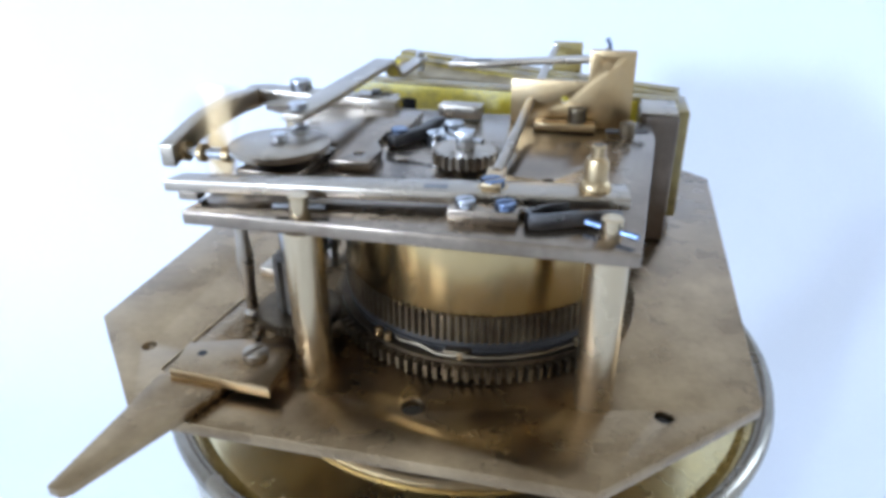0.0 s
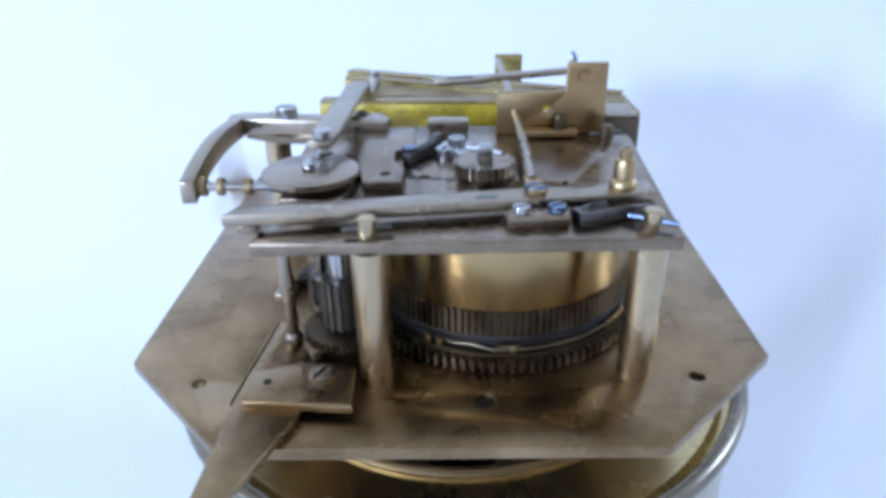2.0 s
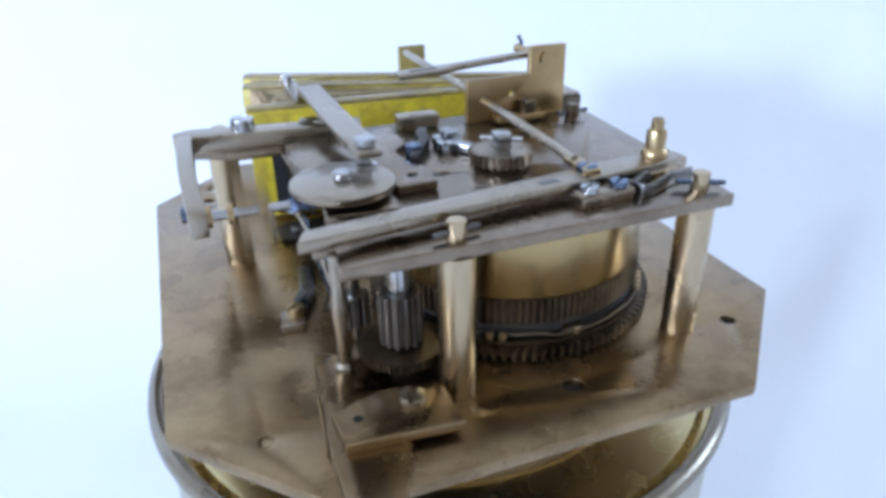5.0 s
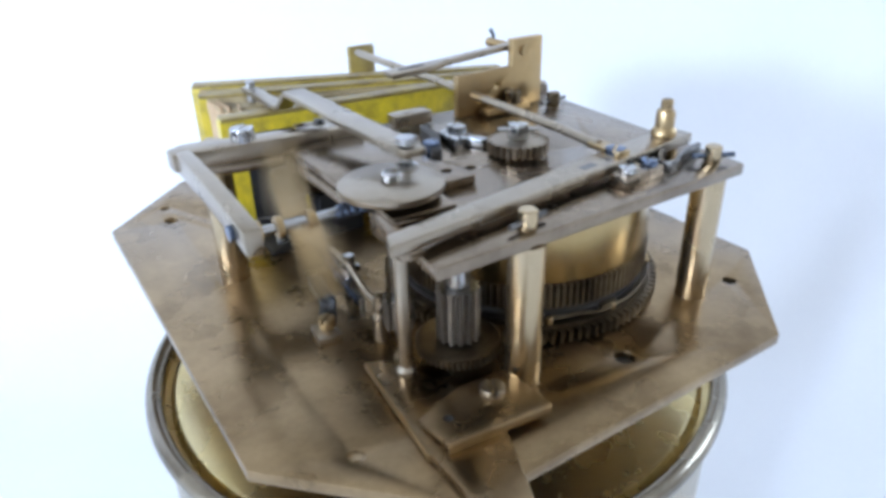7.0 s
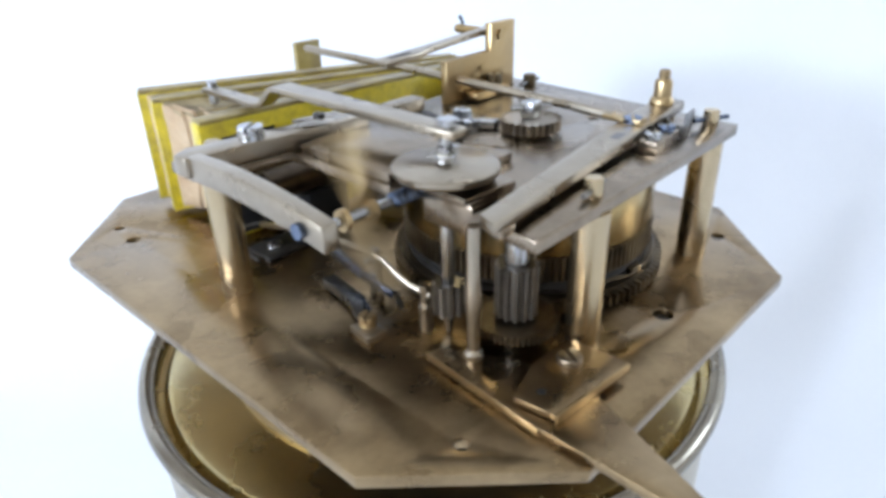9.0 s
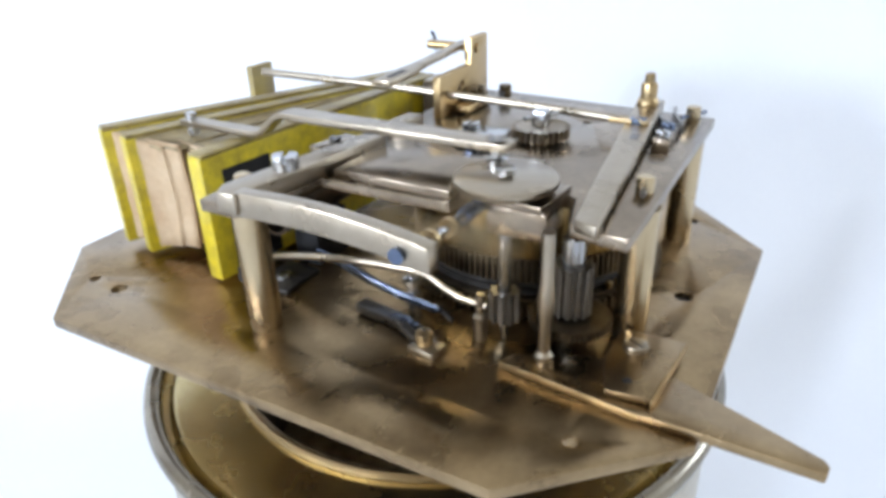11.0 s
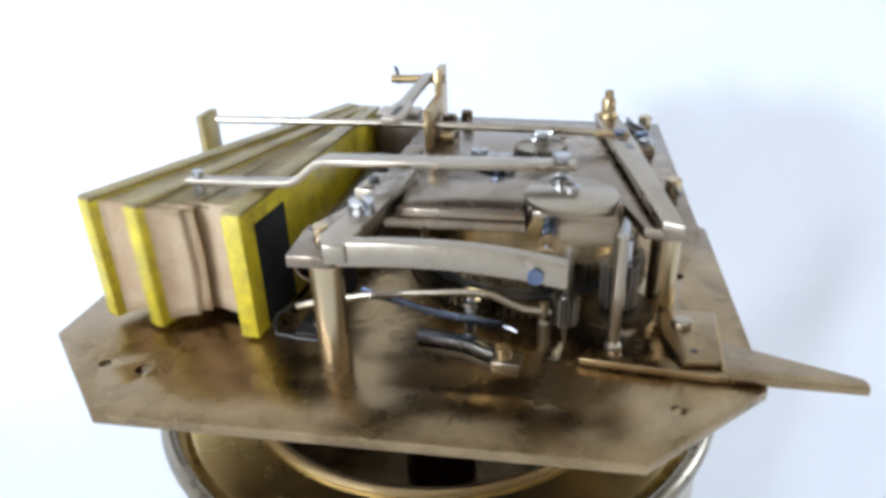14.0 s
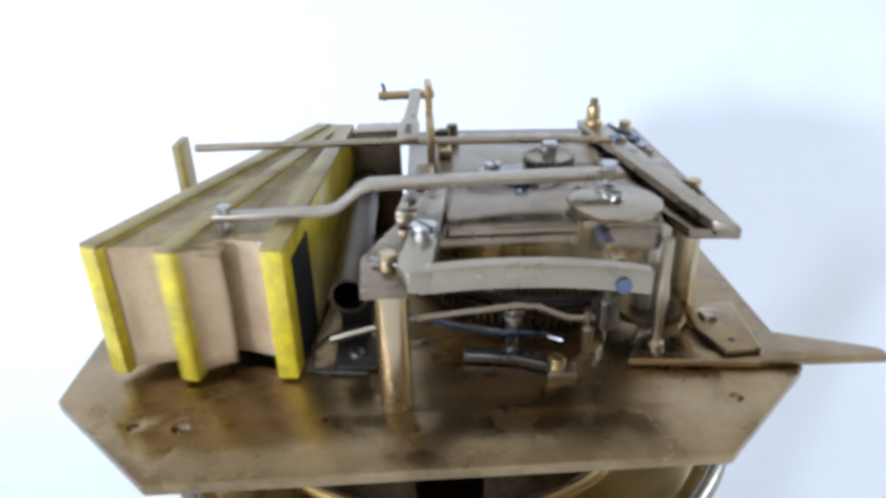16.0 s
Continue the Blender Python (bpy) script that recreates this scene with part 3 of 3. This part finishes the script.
def lower_work():
    # flat detent lever on the base plate
    lever = part("stop_lever", prism([(9.8, 15.6), (12.6, 14.2), (17.4, 4), (19.2, -6), (17.4, -11.0), (9.8, -29.8), (8.8, -30.5), (7.0, -30.2), (7.4, -15.0), (7.4, -7.0)], 0.2, 1.7, (), 0.25), base_metal, mech, "flat stained nickel stop lever reaching past the plate")
    part("cover_plate", prism([(9.4, -7.9), (25.6, -9.3), (25.4, -0.6), (24.2, 0.6), (16.6, 0.9), (8.8, -1.6)], 2.05, 3.1, (), 0.12), base_metal, lever, "stained nickel cover plate")
    part("cut_edge", prism([(9.4, -8.22), (25.7, -9.62), (25.7, -9.32), (9.4, -7.92)], 1.6, 3.0, (), 0.08), brass, lever, "bright brass cut edge")
    part("cut_edge", strip([(7.1, -7.0, 1.2), (9.55, 15.4, 1.2)], 0.3, 1.3, bevel=0.08), brass, lever, "bright brass cut edge")
    # no hole is cut; a dark disc gives the shade of one
    part("pin_hole", post(12.2, -3.8, 0.75, 2.6, 3.13, 14, 0.05), dark_metal, lever, "small dark disc for the shade in a pin hole")
    slotted(lever, 20.4, -2.8, 3.1, 1.9, 1.1, silver, 1.1)
    part("spacer", post(22.6, -2.0, 2.4, 0, 2.1), brass, lever)
    part("return_wire", wire([(16.2, 69, 4.4), (15.8, 62, 6.4), (15.6, 56, 7.8), (15.5, 48, 9.0), (15.5, 41, 9.7), (15.5, 34.5, 10.2), (15.5, 31, 9.8), (15.6, 28.2, 8.2), (15.8, 25.6, 7.0), (16.0, 20.6, 6.6)], 0.5, 10, flat=1.5), silver, mech, "bent nickel return wire")
    part("wire_post", lathe(16.0, 21.8, [(0, 0), (1.2, 0), (1.2, 4.6), (0.85, 5.0), (0.85, 8.6), (0, 8.8)], 18), silver, mech, "short nickel post")
    part("spring_blade", strip([(16.6, 56, 8.4), (16.4, 50, 7.2), (16.2, 45, 5.7), (16.0, 38, 4.4), (15.8, 29.5, 3.5)], 0.5, 1.5, bevel=0.1), blued, mech, "blued steel spring blade")
    part("spring_wire", wire([(19.5, 52, 5.8), (18.6, 44, 4.0), (17.8, 37, 3.2), (17.0, 30, 3.0), (15.0, 26.5, 2.8)], 0.45, 8), dark_steel, mech, "dark steel spring wire")
    part("hook_wire", wire([(20, 64, 4.6), (17.2, 69.6, 4.4), (13.4, 71.8, 4.0), (12.0, 72.0, 3.2), (11.7, 71.9, 0.9), (11.2, 67.5, 0.6), (10.7, 62.4, 0.6)], 0.38, 8), dark_metal, mech, "dark bent hook wire")
    part("wire_stud", lathe(17.4, 35.4, [(0, 0), (1.2, 0), (1.2, 6.6), (1.9, 6.8), (1.9, 7.6), (1.0, 7.8), (1.0, 9.6), (0, 9.6)], 18), steel, mech, "steel stud")
    d = part("detent", prism([(12.8, 45), (15.4, 44.6), (14.0, 35), (11.6, 29.8), (8.6, 30.4), (11.4, 36)], 0.4, 2.2, (), 0.2), dark_steel, mech, "dark detent bar")
    part("detent_foot", prism([(6.4, 25.6), (10.4, 25.0), (10.8, 30), (7, 30.6)], 0, 1.4, (), 0.2), silver, mech, "nickel foot of the detent")
    slotted(mech, 9.3, 28.6, 1.4, 1.5, 1.8, brass)
    # whistle tube and the dark slide case beside the bellows
    bm = bmesh.new()
    n = 28
    rings = []
    for x, r in ((16, 3.5), (74, 3.5), (74, 2.9), (16, 2.9)):
        rings.append([bm.verts.new(v(x, 65.0 + r * math.cos(k * math.tau / n), 13.5 + r * math.sin(k * math.tau / n))) for k in range(n)])
    rings.append(rings[0])
    for a, b in zip(rings, rings[1:]):
        for k in range(n):
            bm.faces.new((a[k], a[(k + 1) % n], b[(k + 1) % n], b[k]))
    part("whistle_tube", bm, tube_metal, mech, "dark open whistle tube")
    part("slide_case", box(74, 81.5, 56, 67, 0, 26.0, 0.5), case_metal, mech, "brown metal slide case")
    part("case_top", box(74.3, 81.2, 56.3, 66.7, 26.0, 26.6, 0.2), silver, mech)
    part("tube_block", box(24, 34, 62, 68, 0, 10.2, 0.4), black_paper, mech, "black block under the tube")
    fb = part("foot_bracket", prism([(12, 60.5), (22, 60.5), (22, 68.5), (12, 68.5)], 0, 1.0, (), 0.2), dark_metal, mech, "dark screwed foot")
    slotted(fb, 16, 64.5, 1.0, 1.5, 0.8, steel)


lower_work()

# ---- bellows: two fixed boards and a middle board that pumps, all hinged at one far end ----
HINGE = (82.0, 72.0)


def board(name, parent, length, thick, z0, z1, x0=0.0):
    """A board along -x from the hinge (its local origin), edged in yellow paper."""
    hx, hy = AXIS
    b = part(name, box(hx - length, hx - x0, hy - thick / 2, hy + thick / 2, z0, z1 - 0.5, 0.5), yellow, parent, "board edged with yellow paper")
    part("top_edge", box(hx - length + 0.4, hx - x0, hy - thick / 2 - 0.05, hy + thick / 2 + 0.05, z1 - 0.9, z1, 0.25), olive, b, "stained brown top edge")
    return b


def gusset(parent, side, length, w0, w1, inset, z0, z1, slope=0.0, ends=True, skin=None):
    """Leather that runs from a board towards its neighbour: end sheet, top wedge and bottom wedge in one skin."""
    hx, hy = AXIS
    n = 12
    x_end = hx - length + inset
    end, top = bmesh.new(), bmesh.new()
    rows, tops = [], []
    rnd = random.Random(int(length * 10 + side))
    for k in range(n + 1):
        u = k / n
        y = hy + side * (w0 + (w1 - w0) * u)
        sag = 1.3 * math.sin(u * math.pi * 0.5)
        rows.append([end.verts.new(v(x_end + slope * (w0 + (w1 - w0) * u) + sag * (0.7 + 0.5 * math.sin(h * math.pi)) + rnd.uniform(-0.12, 0.12), y, z0 + 0.7 + (z1 - z0 - 1.5) * h - sag * 0.5 * (2 * h - 1))) for h in [q / 8 for q in range(9)]])
        tops.append([top.verts.new(v(x_end + slope * (w0 + (w1 - w0) * u) * (1 - q) + (hx - 6 - x_end) * q + sag * 0.4 * (1 - q), hy + side * (w0 + (w1 - w0) * u * (1 - q)), z1 - 0.85 - sag * (1.1 - 0.5 * q) + rnd.uniform(-0.2, 0.2) * (1 - q))) for q in [p / 8 for p in range(9)]])
    for grid, bm in ((rows, end), (tops, top)):
        for a, b in zip(grid, grid[1:]):
            for k in range(8):
                bm.faces.new((a[k], a[k + 1], b[k + 1], b[k]))
    for name, bm, mat, label in (("leather_end", end, skin or leather, "pale tan kid leather"), ("leather_top", top, stained_leather, "stained brown leather fold")):
        if name == "leather_end" and not ends:
            continue
        ob = part(name, bm, mat, parent, label)
        m = ob.modifiers.new("thick", "SOLIDIFY")
        m.thickness, m.offset = 0.5 * MM, 0


outer = board("outer_board", mech, 76.0, 3.6, 1.5, 26.9)
inner = board("inner_board", mech, 72.8, 3.8, 0.9, 26.4)
middle = board("middle_board", mech, 75.0, 3.2, 0.9, 26.5)
OUTER_AT = pose(*v(HINGE[0], HINGE[1] + 3.2, 0), 0, 0, -24.3)
INNER_AT = pose(*v(HINGE[0], HINGE[1] - 2.4, 0), 0, 0, -5.1)
outer.matrix_basis, inner.matrix_basis = OUTER_AT, INNER_AT
gusset(outer, -1, 76.0, 1.5, 17.5, 1.4, 1.5, 26.6, 0.47)
gusset(middle, 1, 75.0, 1.3, 5.5, 3.4, 1.2, 26.2, ends=False)
gusset(middle, -1, 75.0, 1.3, 6.5, 1.6, 1.2, 26.2, 0.45)
gusset(inner, 1, 72.8, 1.2, 18.0, 5.2, 1.2, 26.1, 0.1)
gusset(inner, 1, 72.8, 1.6, 3.8, 0.3, 1.0, 26.6, 1.3, skin=pale_leather)
part("hinge_block", box(79.5, 84.5, 66.5, 79.5, 1.0, 24.5, 0.6), olive, mech, "glued wooden hinge block of the bellows")
part("stain_patch", box(AXIS[0] - 68.5, AXIS[0] - 57, AXIS[1] - 2.1, AXIS[1] - 1.85, 1.5, 22.5, 0.05), black_paper, inner, "black card patch")


def motions():
    def theta(t):
        return -13.606 + 6.722 * t - 0.005585 * t * t

    turn = [(k * 0.5, pose(0, 0, 0, 0, 0, theta(k * 0.5))) for k in range(33)]
    walk(mech, turn)
    walk(can, turn)
    # the crank turns once a second; its lead over an even turn, in degrees
    leads = [(0.0, 72), (2.0, 86), (3.1, 72), (5.5, 62), (8.5, 98), (12.1, 127), (13.2, 127), (14.2, 119), (16.0, 116)]

    def phase(t):
        return 353 * t + float(np.interp(t, [a for a, b in leads], [b for a, b in leads]))

    discs, rods, mids = [], [], []
    for k in range(161):
        t = k * 0.1
        ph = radians(phase(t))
        discs.append((t, pose(*v(*CRANK, 28.6), 0, 0, math.degrees(ph))))
        px, py = CRANK[0] + CR * math.cos(ph), CRANK[1] + CR * math.sin(ph)
        # the rod's far pin rides on the middle board, an arm about the hinge
        arm = 62.9
        dx, dy = px - HINGE[0], py - HINGE[1]
        d = math.hypot(dx, dy)
        # angle at the hinge between the crank pin and the rod pin
        cosb = max(-1, min(1, (d * d + arm * arm - ROD * ROD) / (2 * d * arm)))
        at = math.atan2(dy, dx) - math.acos(cosb)
        qx, qy = HINGE[0] + arm * math.cos(at), HINGE[1] + arm * math.sin(at)
        rods.append((t, pose(*v(px, py, 32.4), 0, 0, math.degrees(math.atan2(qy - py, qx - px)))))
        mids.append((t, pose(*v(HINGE[0], HINGE[1], 0), 0, 0, -11.5 + 1.42 * (math.degrees(at) % 360 - 180 + 8.8))))
    walk(disc, discs)
    walk(rod, rods)
    walk(middle, mids)
    # the fly spins fast
    walk(fly, [(k / FPS, pose(*v(*FLY), 88 * k, 0, -2.0)) for k in range(481)])


motions()
